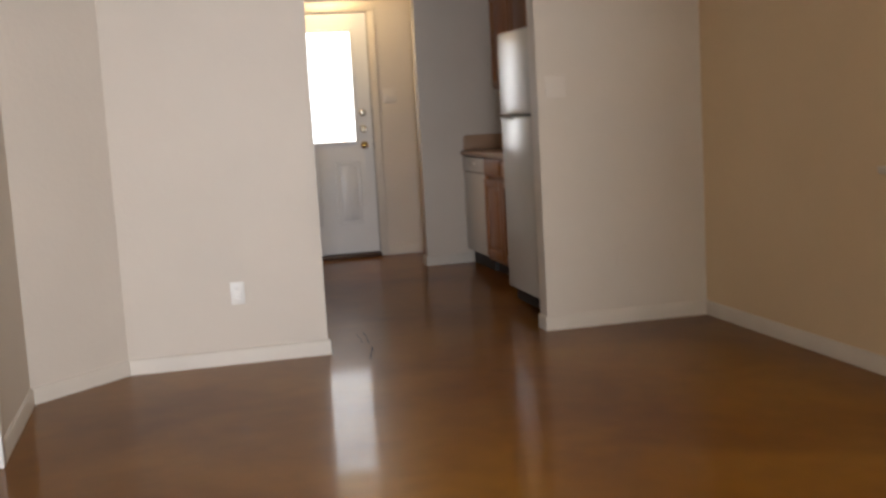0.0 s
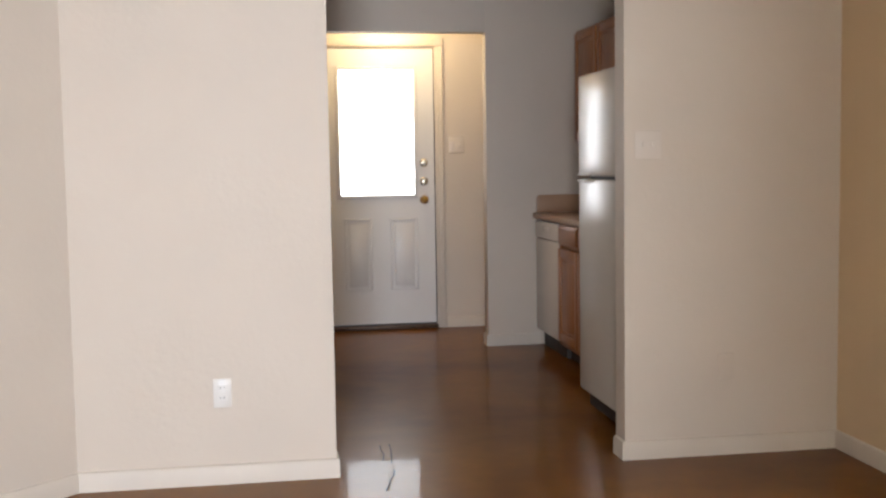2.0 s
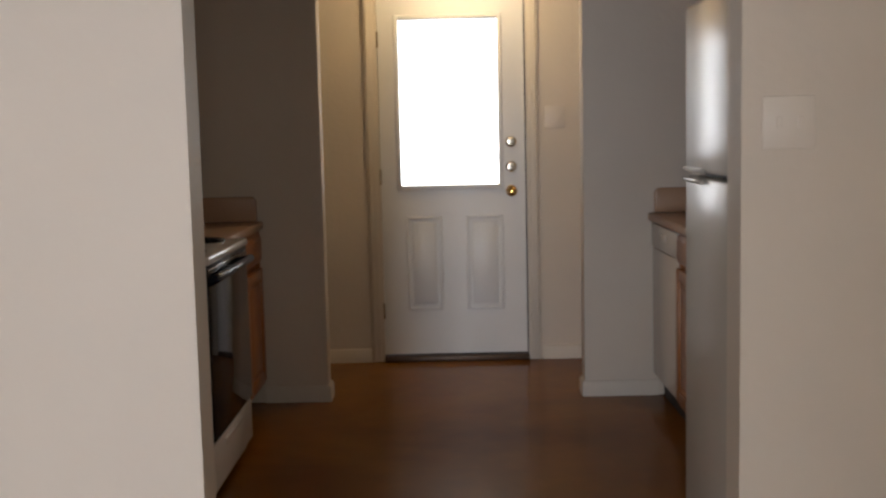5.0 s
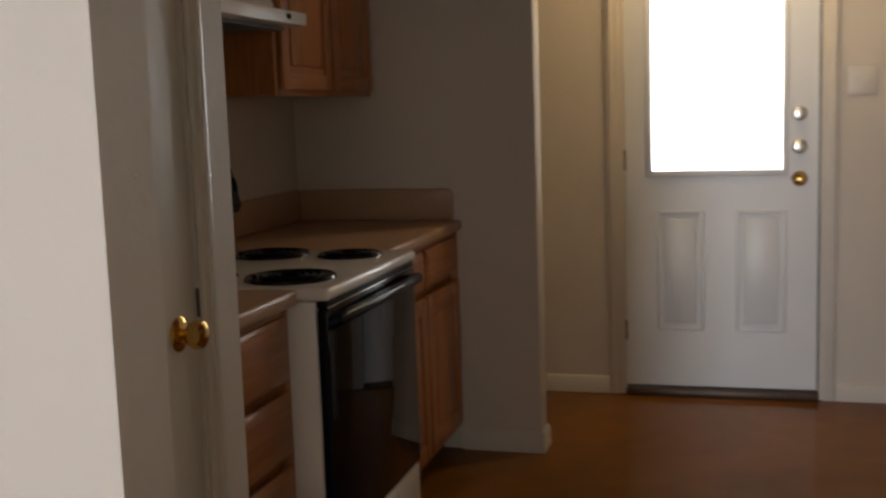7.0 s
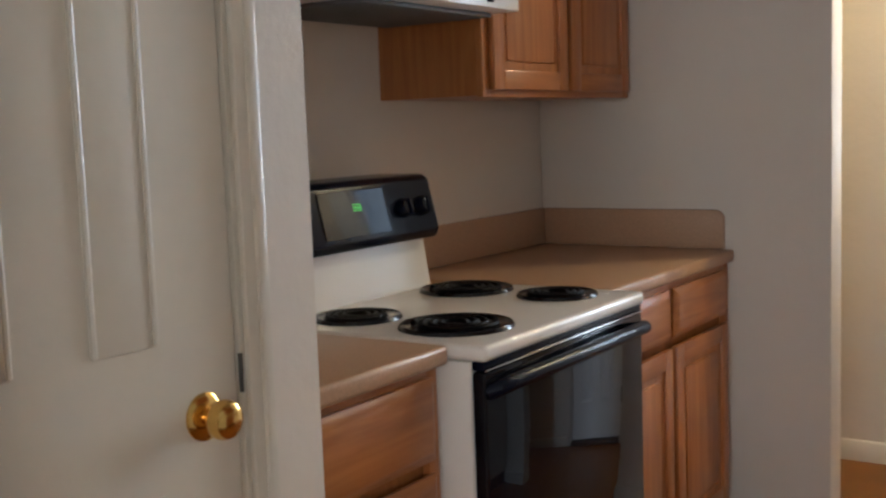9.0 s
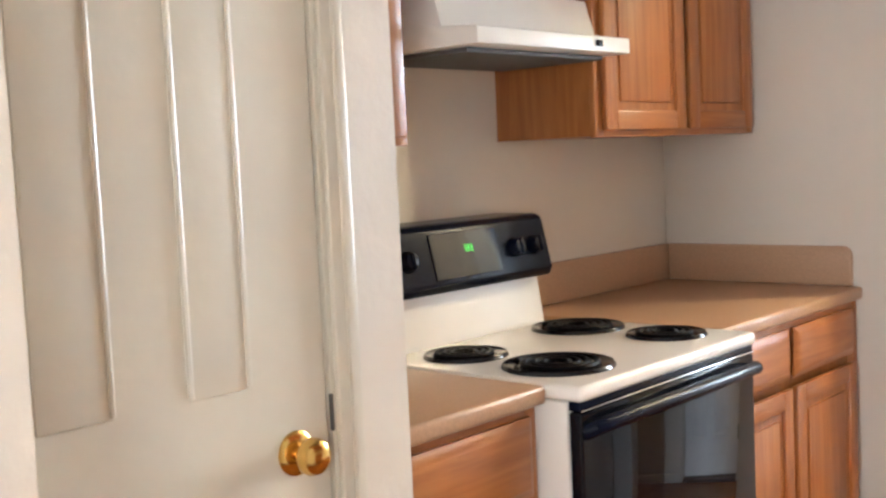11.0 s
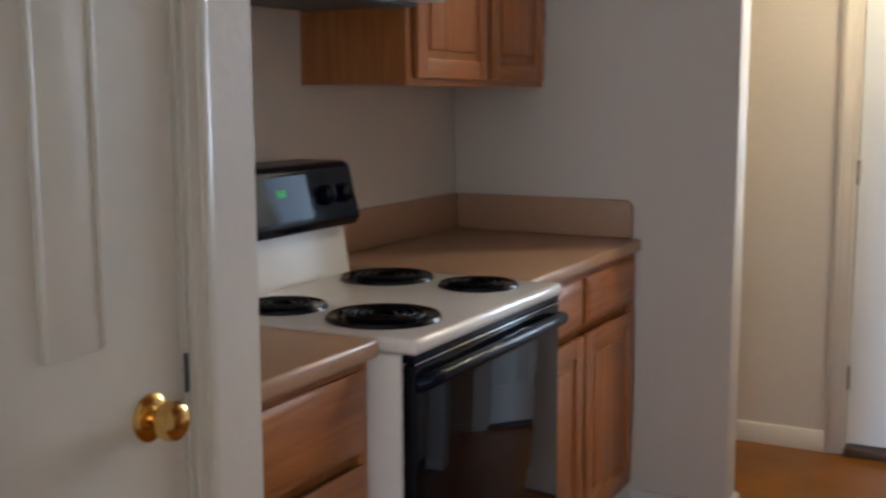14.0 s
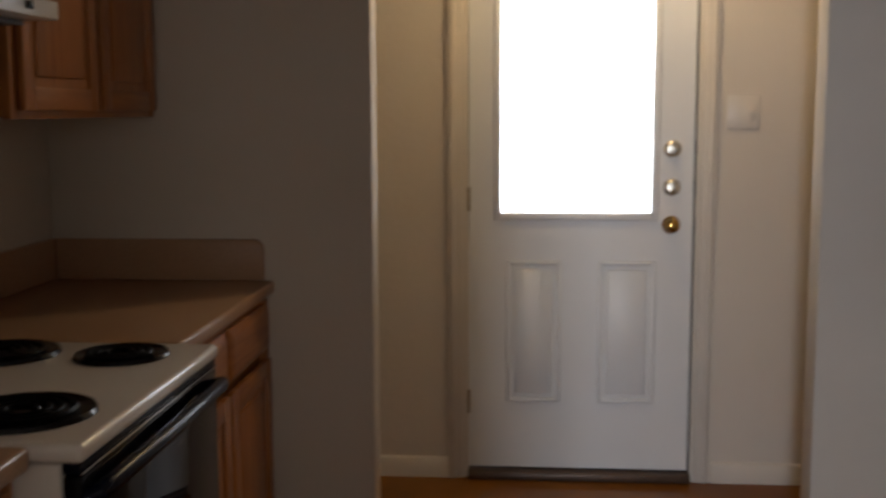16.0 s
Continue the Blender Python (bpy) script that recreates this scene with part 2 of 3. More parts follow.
def panel_relief(bm, face, axis, u0, u1, z0, z1, out):
    """A raised field inside a sunk moulding, on the plane axis = face."""
    for grow, depth in ((0.0, 0.008), (0.034, 0.008)):
        a0, a1, b0, b1 = u0 + grow, u1 - grow, z0 + grow, z1 - grow
        if grow == 0.0:
            w = 0.018
            for r in ((a0, a0 + w, b0, b1), (a1 - w, a1, b0, b1), (a0 + w, a1 - w, b0, b0 + w), (a0 + w, a1 - w, b1 - w, b1)):
                lo, hi = sorted((face - out * 0.002, face + out * depth))
                if axis == "y":
                    box(bm, r[0], r[1], lo, hi, r[2], r[3], 0.006, 2)
                else:
                    box(bm, lo, hi, r[0], r[1], r[2], r[3], 0.006, 2)
        else:
            lo, hi = sorted((face - out * 0.002, face + out * depth))
            if axis == "y":
                box(bm, a0, a1, lo, hi, b0, b1, 0.0075, 2)
            else:
                box(bm, lo, hi, a0, a1, b0, b1, 0.005, 2)


def knob(parent, at, out, mat, label):
    """A round door knob with its rose; out is the way it points."""
    m = Matrix.Translation(at) @ Vector(out).to_track_quat("Z", "Y").to_matrix().to_4x4()
    k = part("knob", lathe(bmesh.new(), [(0.010, 0.006), (0.011, 0.016), (0.020, 0.022), (0.0265, 0.031), (0.0275, 0.040), (0.024, 0.049), (0.014, 0.055)], m), mat, parent, label)
    part("rose", lathe(bmesh.new(), [(0.033, 0.0), (0.033, 0.003), (0.026, 0.007), (0.012, 0.009)], m), mat, k)
    return k


# the plan, in metres
WY0, WY1 = -3.897, -3.777          # wall between living room and kitchen
LX, RX = -0.592, 0.624             # its two ends
PX, QX, QY = -1.603, -2.021, -4.316  # corners of the angled wall
EY0, EY1 = -0.934, -0.820          # wall between kitchen and rear hall
OL, OR, OH = -0.649, 0.632, 2.140  # opening in it
KL, KR = -1.622, KR_X             # kitchen side walls
CX = -0.872                        # face of the closet wall
SY0, SY1, SH = -6.10, -5.29, 2.06  # bedroom door in the west wall
HX1, HY = -0.74, -8.95              # entry passage: its added light-blocking inner wall and where that ends

# floor and ceiling
structure("floor", boxed(-3.2, 2.0, BACK - 0.2, 0.0, -0.1, 0.0), FLOOR, "glossy mottled brown stained concrete floor", "floor")
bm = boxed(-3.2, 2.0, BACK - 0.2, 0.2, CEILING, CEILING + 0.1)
structure("ceiling", bm, CEIL, "off-white textured ceiling, greyed to cut bounced light", "ceiling")

# living room walls
structure("wall_left_pier", prism(bmesh.new(), [(LX, WY0), (LX, WY1), (PX - 0.25, WY1), (PX, WY0)], 0, CEILING), PAINT, "cream painted wall beside the kitchen opening", "wall")
structure("wall_diagonal", prism(bmesh.new(), [(PX, WY0), (PX - 0.25, WY1), (QX - 0.115, QY + 0.05), (QX, QY)], 0, CEILING), PAINT, "cream painted angled wall", "wall")
bm = prism(bmesh.new(), [(QX, QY), (QX - 0.115, QY + 0.05), (QX - 0.115, SY1), (QX, SY1)], 0, CEILING)
box(bm, QX - 0.115, QX, BACK, SY0, 0, CEILING)
box(bm, QX - 0.115, QX, SY0, SY1, SH, CEILING)
structure("wall_west", bm, PAINT, "cream painted side wall with a white panel door", "wall")
structure("wall_right_pier", boxed(RX, KR, WY0, WY1, 0, CEILING), PAINT, "cream painted wall beside the refrigerator", "wall")
bm = bmesh.new()
box(bm, KR, KR + 0.115, -5.61, 0.115, 0, CEILING)
box(bm, KR, KR + 0.115, BACK, -6.71, 0, CEILING)
box(bm, KR, KR + 0.115, -6.71, -5.61, 0, 0.9)
box(bm, KR, KR + 0.115, -6.71, -5.61, 2.1, CEILING)
structure("wall_east", bm, TAN, "tan painted long side wall with an added unseen window", "wall")
# assumed window, never in view, holding the side fill lamp
win = thing("added_window_1", (KR + 0.06, -6.16, 0.9), "added unseen white-framed window for fill light in the long side wall", "window", "", "structure")
bm = bmesh.new()
for a in ((-6.71, -6.67, 0.9, 2.1), (-5.65, -5.61, 0.9, 2.1), (-6.67, -5.65, 0.9, 0.94), (-6.67, -5.65, 2.06, 2.1), (-6.67, -5.65, 1.48, 1.52)):
    box(bm, KR + 0.02, KR + 0.08, a[0], a[1], a[2], a[3], 0.004)
part("window_frame", bm, PLATE, win)
for z0, z1 in ((0.943, 1.477), (1.523, 2.057)):
    pane = part("pane", boxed(KR + 0.047, KR + 0.053, -6.667, -5.653, z0, z1), GLASS, win)
    pane.visible_shadow = False
part("window_sill", boxed(KR - 0.05, KR + 0.018, -6.78, -5.54, 0.868, 0.898, 0.006), TRIM, win)
# unseen wall added to keep entry light off the right-hand walls
bm = bmesh.new()
box(bm, HX1, HX1 + 0.115, BACK, HY, 0, CEILING)
box(bm, HX1 + 0.115, 0.25, HY - 0.115, HY, 0, CEILING)
box(bm, 1.45, KR, HY - 0.115, HY, 0, CEILING)
box(bm, 0.25, 1.45, HY - 0.115, HY, 0, 0.9)
box(bm, 0.25, 1.45, HY - 0.115, HY, 2.1, CEILING)
structure("wall_light_block", bm, PAINT, "added unseen cream wall that blocks entry light, with an added window", "wall")
# assumed front window, out of view, around the south fill lamp
front = thing("added_window_2", (0.85, HY - 0.06, 0.9), "added unseen white-framed front window for fill light in the living room", "window", "", "structure")
bm = bmesh.new()
for a in ((0.25, 0.29, 0.9, 2.1), (1.41, 1.45, 0.9, 2.1), (0.29, 1.41, 0.9, 0.94), (0.29, 1.41, 2.06, 2.1), (0.29, 1.41, 1.48, 1.52)):
    box(bm, a[0], a[1], HY - 0.08, HY - 0.02, a[2], a[3], 0.004)
part("window_frame", bm, PLATE, front)
for z0, z1 in ((0.943, 1.477), (1.523, 2.057)):
    pane = part("pane", boxed(0.293, 1.407, HY - 0.053, HY - 0.047, z0, z1), GLASS, front)
    pane.visible_shadow = False
part("window_sill", boxed(0.18, 1.52, HY - 0.018, HY + 0.05, 0.868, 0.898, 0.006), TRIM, front)
bm = bmesh.new()
box(bm, QX - 0.115, -1.90, BACK - 0.115, BACK, 0, CEILING)
box(bm, -0.95, HX1 + 0.115, BACK - 0.115, BACK, 0, CEILING)
box(bm, -1.90, -0.95, BACK - 0.115, BACK, 2.06, CEILING)
structure("wall_south", bm, PAINT, "cream painted wall around the open front door", "wall")
fd_ = thing("door_4", (-1.425, BACK, 0), "white painted frame of the open front doorway", "door frame", "", "structure")
bm = bmesh.new()
box(bm, -1.96, -1.89, BACK, BACK + 0.016, 0, 2.12, 0.004)
box(bm, -0.96, -0.89, BACK, BACK + 0.016, 0, 2.12, 0.004)
box(bm, -1.89, -0.96, BACK, BACK + 0.016, 2.05, 2.12, 0.004)
part("casing", bm, TRIM, fd_)
bd = thing("door_3", (QX, (SY0 + SY1) / 2, 0), "closed white six-panel door in white casing", "door", "", "structure")
bm = boxed(QX - 0.055, QX - 0.015, SY0 + 0.004, SY1 - 0.004, 0.012, SH - 0.004, 0.002, 1)
for y0, y1 in ((SY0 + 0.10, SY0 + 0.36), (SY1 - 0.36, SY1 - 0.10)):
    for z0, z1 in ((0.22, 0.86), (1.05, 1.64), (1.74, 1.94)):
        panel_relief(bm, QX - 0.015, "x", y0, y1, z0, z1, 1)
leaf = part("leaf", bm, DOORPAINT, bd)
knob(leaf, (QX - 0.015, SY0 + 0.07, 0.94), (1, 0, 0), BRASS, "polished brass knob")
bm = bmesh.new()
box(bm, QX, QX + 0.016, SY1 - 0.005, SY1 + 0.062, 0, SH + 0.06, 0.004)
box(bm, QX, QX + 0.016, SY0 - 0.062, SY0 + 0.005, 0, SH + 0.06, 0.004)
box(bm, QX, QX + 0.016, SY0 + 0.005, SY1 - 0.005, SH - 0.005, SH + 0.06, 0.004)
part("casing", bm, PLATE, bd)

# kitchen and hall walls
structure("wall_kitchen_west", boxed(KL - 0.115, KL, WY1, 0.115, 0, CEILING), PAINT, "cream painted kitchen wall behind the range", "wall")
bm = bmesh.new()
box(bm, CX - 0.11, CX, -3.155, -3.010, 0, CEILING)
box(bm, CX - 0.11, CX, WY1, -3.155, 2.08, CEILING)
box(bm, KL, CX - 0.11, -3.12, -3.010, 0, CEILING)
structure("wall_closet", bm, PAINT, "cream painted closet wall beside the counter", "wall")
bm = bmesh.new()
box(bm, KL, OL, EY0, EY1, 0, CEILING, 0.006)
box(bm, OR, KR, EY0, EY1, 0, CEILING, 0.006)
box(bm, OL, OR, EY0 + 0.001, EY1 - 0.001, OH, CEILING)
structure("wall_kitchen_north", bm, PAINT, "cream painted wall with an opening to the rear hall", "wall")
bm = bmesh.new()
box(bm, KL, -0.445, 0.0, 0.115, 0, CEILING)
box(bm, 0.445, KR, 0.0, 0.115, 0, CEILING)
box(bm, -0.445, 0.445, 0.0, 0.115, 2.145, CEILING)
structure("wall_north", bm, PAINT, "cream painted outer wall around the rear door", "wall")


def baseboard(name, outline, h=0.08):
    """A board along a line of wall corners, standing out 12 mm to the line's right-hand side."""
    bm = bmesh.new()
    for (x0, y0), (x1, y1) in zip(outline, outline[1:]):
        d = Vector((x1 - x0, y1 - y0, 0)).normalized()
        n = Vector((d.y, -d.x, 0))
        a, b = Vector((x0, y0, 0)) - d * 0.000, Vector((x1, y1, 0)) + d * 0.012
        prof = [(0, 0), (0.013, 0), (0.013, h - 0.014), (0.008, h - 0.004), (0, h)]
        e0 = [bm.verts.new(a + n * p + Vector((0, 0, q))) for p, q in prof]
        e1 = [bm.verts.new(b + n * p + Vector((0, 0, q))) for p, q in prof]
        for i in range(5):
            j = (i + 1) % 5
            bm.faces.new((e0[i], e0[j], e1[j], e1[i]))
        bm.faces.new(e0[::-1])
        bm.faces.new(e1)
    bmesh.ops.recalc_face_normals(bm, faces=bm.faces)
    structure(name, bm, TRIM, "painted baseboard at the foot of the wall", "baseboard")


baseboard("baseboard_west", [(QX, SY1 + 0.062), (QX, QY), (PX, WY0), (LX, WY0)])
baseboard("baseboard_west_rear", [(QX, BACK), (QX, SY0 - 0.075)])
baseboard("baseboard_left_end", [(LX, WY0 - 0.012), (LX, WY1)])
baseboard("baseboard_right_end", [(RX, WY1), (RX, WY0)])
baseboard("baseboard_right", [(RX - 0.012, WY0), (KR, WY0), (KR, HY)])
baseboard("baseboard_kitchen_left", [(-0.965, EY0), (OL, EY0), (OL, EY1)])
baseboard("baseboard_kitchen_right", [(OR, EY1), (OR, EY0), (0.985, EY0)])
baseboard("baseboard_hall_left", [(KL, 0), (-0.50, 0)])
baseboard("baseboard_hall_right", [(0.50, 0), (KR, 0)])
baseboard("baseboard_closet", [(CX, -3.09), (CX, -3.022)])

# hairline marks in the floor's sealer by the kitchen opening
def floor_mark(points, width):
    """A thin dark line lying on the floor, uneven in width."""
    rng = random.Random(len(points))
    bm = bmesh.new()
    rows = []
    for i, p in enumerate(points):
        q = points[min(i + 1, len(points) - 1)]
        o = points[max(i - 1, 0)]
        d = Vector((q[0] - o[0], q[1] - o[1], 0)).normalized()
        n = Vector((-d.y, d.x, 0)) * width * rng.uniform(0.5, 1.2)
        c = Vector((p[0], p[1], 0.0012))
        rows.append([bm.verts.new(c - n), bm.verts.new(c + n)])
    for a, b in zip(rows, rows[1:]):
        bm.faces.new((a[0], a[1], b[1], b[0]))
    bmesh.ops.solidify(bm, geom=bm.faces[:], thickness=0.001)
    bmesh.ops.recalc_face_normals(bm, faces=bm.faces)
    structure("floor_crack", bm, CRACK, "thin dark hairline crack in the sealed concrete floor", "crack")


floor_mark([(-0.372, -3.44), (-0.376, -3.52), (-0.370, -3.60), (-0.384, -3.70)], 0.0035)
floor_mark([(-0.328, -3.43), (-0.332, -3.53), (-0.340, -3.62), (-0.352, -3.74)], 0.0035)
floor_mark([(-0.352, -3.84), (-0.362, -3.92), (-0.388, -4.00), (-0.396, -4.06), (-0.416, -4.13)], 0.0032)

# ground outside the rear door
structure("ground", boxed(-400, 400, 0.2, 800, -0.25, -0.15), GREY, "pale concrete ground outside the door", "ground")


# rear door with its glass, frame and locks
door = thing("door_1", (0, 0.02, 0.0), "closed white half-glass rear door with two lower panels", "door", "", "structure")
bm = bmesh.new()
GX0, GX1, GZ0, GZ1 = -0.300, 0.262, 1.026, 1.968
DX, DZ0, DZ1 = 0.418, 0.042, 2.125
for a in ((-DX, GX0, DZ0, DZ1), (GX1, DX - 0.005, DZ0, DZ1), (GX0, GX1, DZ0, GZ0), (GX0, GX1, GZ1, DZ1)):
    box(bm, a[0], a[1], 0.012, 0.056, a[2], a[3])
for u0, u1 in ((-0.280, -0.070), (0.066, 0.284)):
    panel_relief(bm, 0.012, "y", u0, u1, 0.300, 0.848, -1)
leaf = part("leaf", bm, DOORPAINT, door)
bm = bmesh.new()
W = 0.026
for a in ((GX0 - W, GX0, GZ0 - W, GZ1 + W), (GX1, GX1 + W, GZ0 - W, GZ1 + W), (GX0, GX1, GZ0 - W, GZ0), (GX0, GX1, GZ1, GZ1 + W)):
    box(bm, a[0], a[1], 0.002, 0.020, a[2], a[3], 0.005)
part("glass_frame", bm, DOORPAINT, leaf)
pane = part("pane", boxed(GX0, GX1, 0.030, 0.036, GZ0, GZ1), GLASS, leaf)
pane.visible_shadow = False
knob(leaf, (0.334, 0.012, 0.985), (0, -1, 0), BRASS, "polished brass knob")
for z, label in ((1.125, "round satin nickel deadbolt"), (1.267, "round satin nickel upper deadbolt")):
    m = Matrix.Translation((0.334, 0.012, z)) @ Vector((0, -1, 0)).to_track_quat("Z", "Y").to_matrix().to_4x4()
    bolt = part("deadbolt", lathe(bmesh.new(), [(0.032, 0), (0.032, 0.005), (0.028, 0.011), (0.020, 0.017), (0.008, 0.018)], m), NICKEL, leaf, label)
    part("thumb_turn", boxed(0.327, 0.341, -0.030, -0.004, z - 0.016, z + 0.016, 0.005), NICKEL, bolt)
bm = bmesh.new()
box(bm, -0.445, -0.422, 0.0, 0.115, 0, 2.145)
box(bm, 0.422, 0.445, 0.0, 0.115, 0, 2.145)
box(bm, -0.422, 0.422, 0.0, 0.115, 2.130, 2.145)
part("jamb", bm, TRIM, door)
bm = bmesh.new()
for a in ((-0.497, -0.437, 0.0, 2.140), (0.437, 0.489, 0.0, 2.140)):
    box(bm, a[0], a[1], -0.016, 0.0, a[2], a[3], 0.005)
    box(bm, a[0] + (0.008 if a[0] < 0 else 0.030), a[1] - (0.030 if a[0] < 0 else 0.008), -0.020, -0.010, 0, a[3], 0.004)
box(bm, -0.497, 0.489, -0.016, 0.0, 2.140, 2.196, 0.005)
part("casing", bm, TRIM, door)
part("weatherstrip", boxed(0.4135, 0.4215, 0.022, 0.050, 0.036, 2.128), GASKET, door, "dark rubber strip in the door's gap")
part("threshold", boxed(-0.422, 0.422, -0.035, 0.11, 0.0, 0.034, 0.008), THRESH, door, "dark bronze threshold under the door")
for z in (0.985, 1.125, 1.267):
    part("strike_plate", boxed(0.4195, 0.4215, 0.004, 0.014, z - 0.028, z + 0.028), NICKEL, door)
for z in (0.30, 1.08, 1.86):
    hg = part("hinge", disc(bmesh.new(), 0.007, 0.007, 0.09, pose(-0.420, 0.004, z - 0.045), 12), NICKEL, door)

# narrow closet door beside the kitchen
cd = thing("door_2", (CX, -3.47, 0.0), "closed narrow six-panel closet door painted greige", "door", "", "structure")
bm = boxed(CX - 0.045, CX - 0.006, -3.773, -3.176, 0.012, 2.05, 0.002, 1)
for y0, y1 in ((-3.635, -3.520), (-3.420, -3.308)):
    for z0, z1 in ((0.22, 0.860), (1.055, 1.640), (1.74, 1.94)):
        box(bm, CX - 0.010, CX - 0.003, y0 + 0.004, y1 - 0.006, z0, z1, 0.0025, 2)
        for yb in (y1 - 0.010,) if y0 < -3.5 else (y0 + 0.006, y1 - 0.010):
            tube(bm, [(CX - 0.0035, yb, z0 + 0.004), (CX - 0.0035, yb, z1 - 0.004)], 0.0046, 8)
leaf = part("leaf", bm, CLOSETPAINT, cd)
knob(leaf, (CX - 0.006, -3.241, 0.946), (1, 0, 0), BRASS, "polished brass knob")
bm = bmesh.new()
box(bm, CX - 0.11, CX, -3.173, -3.155, 0, 2.08)
box(bm, CX - 0.11, CX, -3.777, -3.7765, 0, 2.08)
box(bm, CX - 0.11, CX, -3.776, -3.173, 2.055, 2.08)
part("jamb", bm, CLOSETPAINT, cd)
bm = bmesh.new()
box(bm, CX, CX + 0.012, -3.166, -3.118, 0, 2.065, 0.004)
box(bm, CX + 0.004, CX + 0.018, -3.145, -3.124, 0, 2.062, 0.004)
box(bm, CX, CX + 0.012, -3.776, -3.118, 2.065, 2.112, 0.004)
part("casing", bm, CLOSETPAINT, cd)
part("strike_plate", boxed(CX - 0.004, CX + 0.0015, -3.1745, -3.170, 0.965, 1.02), SLOT, cd)


# oak cabinets; front is the plane x = fx, out is +1 or -1 along x
def frame_bars(parent, lo, hi, y0, y1, z0, z1, s, bevel):
    """Two stiles and two rails round an opening."""
    for nm, a, mat in (("stile", (y0, y0 + s, z0, z1), OAK_V), ("stile", (y1 - s, y1, z0, z1), OAK_V),
                       ("rail", (y0 + s, y1 - s, z0, z0 + s), OAK_H), ("rail", (y0 + s, y1 - s, z1 - s, z1), OAK_H)):
        part(nm, boxed(lo, hi, a[0], a[1], a[2], a[3], bevel, 2), mat, parent)


def cabinet_door(parent, fx, out, y0, y1, z0, z1):
    lo, hi = sorted((fx + out * 0.002, fx + out * 0.009))
    bm = boxed(lo, hi, y0 + 0.050, y1 - 0.050, z0 + 0.050, z1 - 0.050)
    lo, hi = sorted((fx + out * 0.006, fx + out * 0.014))
    box(bm, lo, hi, y0 + 0.075, y1 - 0.075, z0 + 0.075, z1 - 0.075, 0.007, 2)
    d = part("door", bm, OAK_V, parent)
    lo, hi = sorted((fx, fx + out * 0.018))
    frame_bars(d, lo, hi, y0, y1, z0, z1, 0.052, 0.004)


def drawer(parent, fx, out, y0, y1, z0, z1):
    """A front with broad sloped edges, as routed for fingers."""
    bm = bmesh.new()
    rings = []
    for inset, depth in ((0.0, 0.0), (0.0, 0.007), (0.005, 0.010), (0.021, 0.0185), (0.024, 0.0195)):
        rings.append([bm.verts.new((fx + out * depth, y, z)) for y, z in ((y0 + inset, z0 + inset), (y1 - inset, z0 + inset), (y1 - inset, z1 - inset), (y0 + inset, z1 - inset))])
    for a, b in zip(rings, rings[1:]):
        for k in range(4):
            bm.faces.new((a[k], a[(k + 1) % 4], b[(k + 1) % 4], b[k]))
    bm.faces.new(rings[0][::-1])
    bm.faces.new(rings[-1])
    bmesh.ops.recalc_face_normals(bm, faces=bm.faces)
    part("drawer_front", bm, OAK_H, parent)


def base_cabinet(label, back, fx, out, y0, y1, fronts):
    c = thing("base_cabinet", ((back + fx) / 2, (y0 + y1) / 2, 0), label, "cabinet", "oak kitchen cabinets")
    lo, hi = sorted((back, fx - out * 0.018))
    bm = boxed(lo, hi, y0 + 0.001, y1 - 0.001, 0.10, 0.872)
    part("body", bm, OAK_V, c)
    lo, hi = sorted((fx - out * 0.018, fx))
    frame_bars(c, lo, hi, y0 + 0.001, y1 - 0.001, 0.10, 0.872, 0.032, 0.001)
    lo, hi = sorted((back, fx - out * 0.075))
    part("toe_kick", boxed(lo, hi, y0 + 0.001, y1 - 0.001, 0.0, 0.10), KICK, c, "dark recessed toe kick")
    for kind, a0, a1, z0, z1 in fronts:
        (cabinet_door if kind == "door" else drawer)(c, fx + out * 0.001, out, a0, a1, z0, z1)
    return c


def wall_cabinet(label, back, fx, out, y0, y1, z0, z1, doors):
    c = thing("wall_cabinet", (back, (y0 + y1) / 2, z0), label, "cabinet", "oak kitchen cabinets")
    lo, hi = sorted((back, fx - out * 0.018))
    part("body", boxed(lo, hi, y0 + 0.001, y1 - 0.001, z0 + 0.004, z1), OAK_V, c)
    lo, hi = sorted((fx - out * 0.018, fx))
    frame_bars(c, lo, hi, y0 + 0.001, y1 - 0.001, z0, z1, 0.038, 0.001)
    for a0, a1 in doors:
        cabinet_door(c, fx + out * 0.001, out, a0, a1, z0 + 0.018, z1 - 0.018)
    return c


RY0, RY1 = -2.556, -1.826   # the range
FX = -0.966                 # cabinet face on the range side
base_cabinet("honey oak base cabinet with four drawers under a short counter", KL, FX, 1, -3.009, RY0 - 0.004,
             [("drawer", -2.985, -2.585, z0, z1) for z0, z1 in ((0.694, 0.853), (0.508, 0.668), (0.322, 0.482), (0.130, 0.296))])
base_cabinet("honey oak base cabinet with two drawers over two doors", KL, FX, 1, RY1 + 0.004, EY0,
             [("drawer", -1.800, -1.430, 0.715, 0.853), ("drawer", -1.400, -0.985, 0.715, 0.853), ("door", -1.800, -1.430, 0.13, 0.690), ("door", -1.400, -0.985, 0.13, 0.690)])


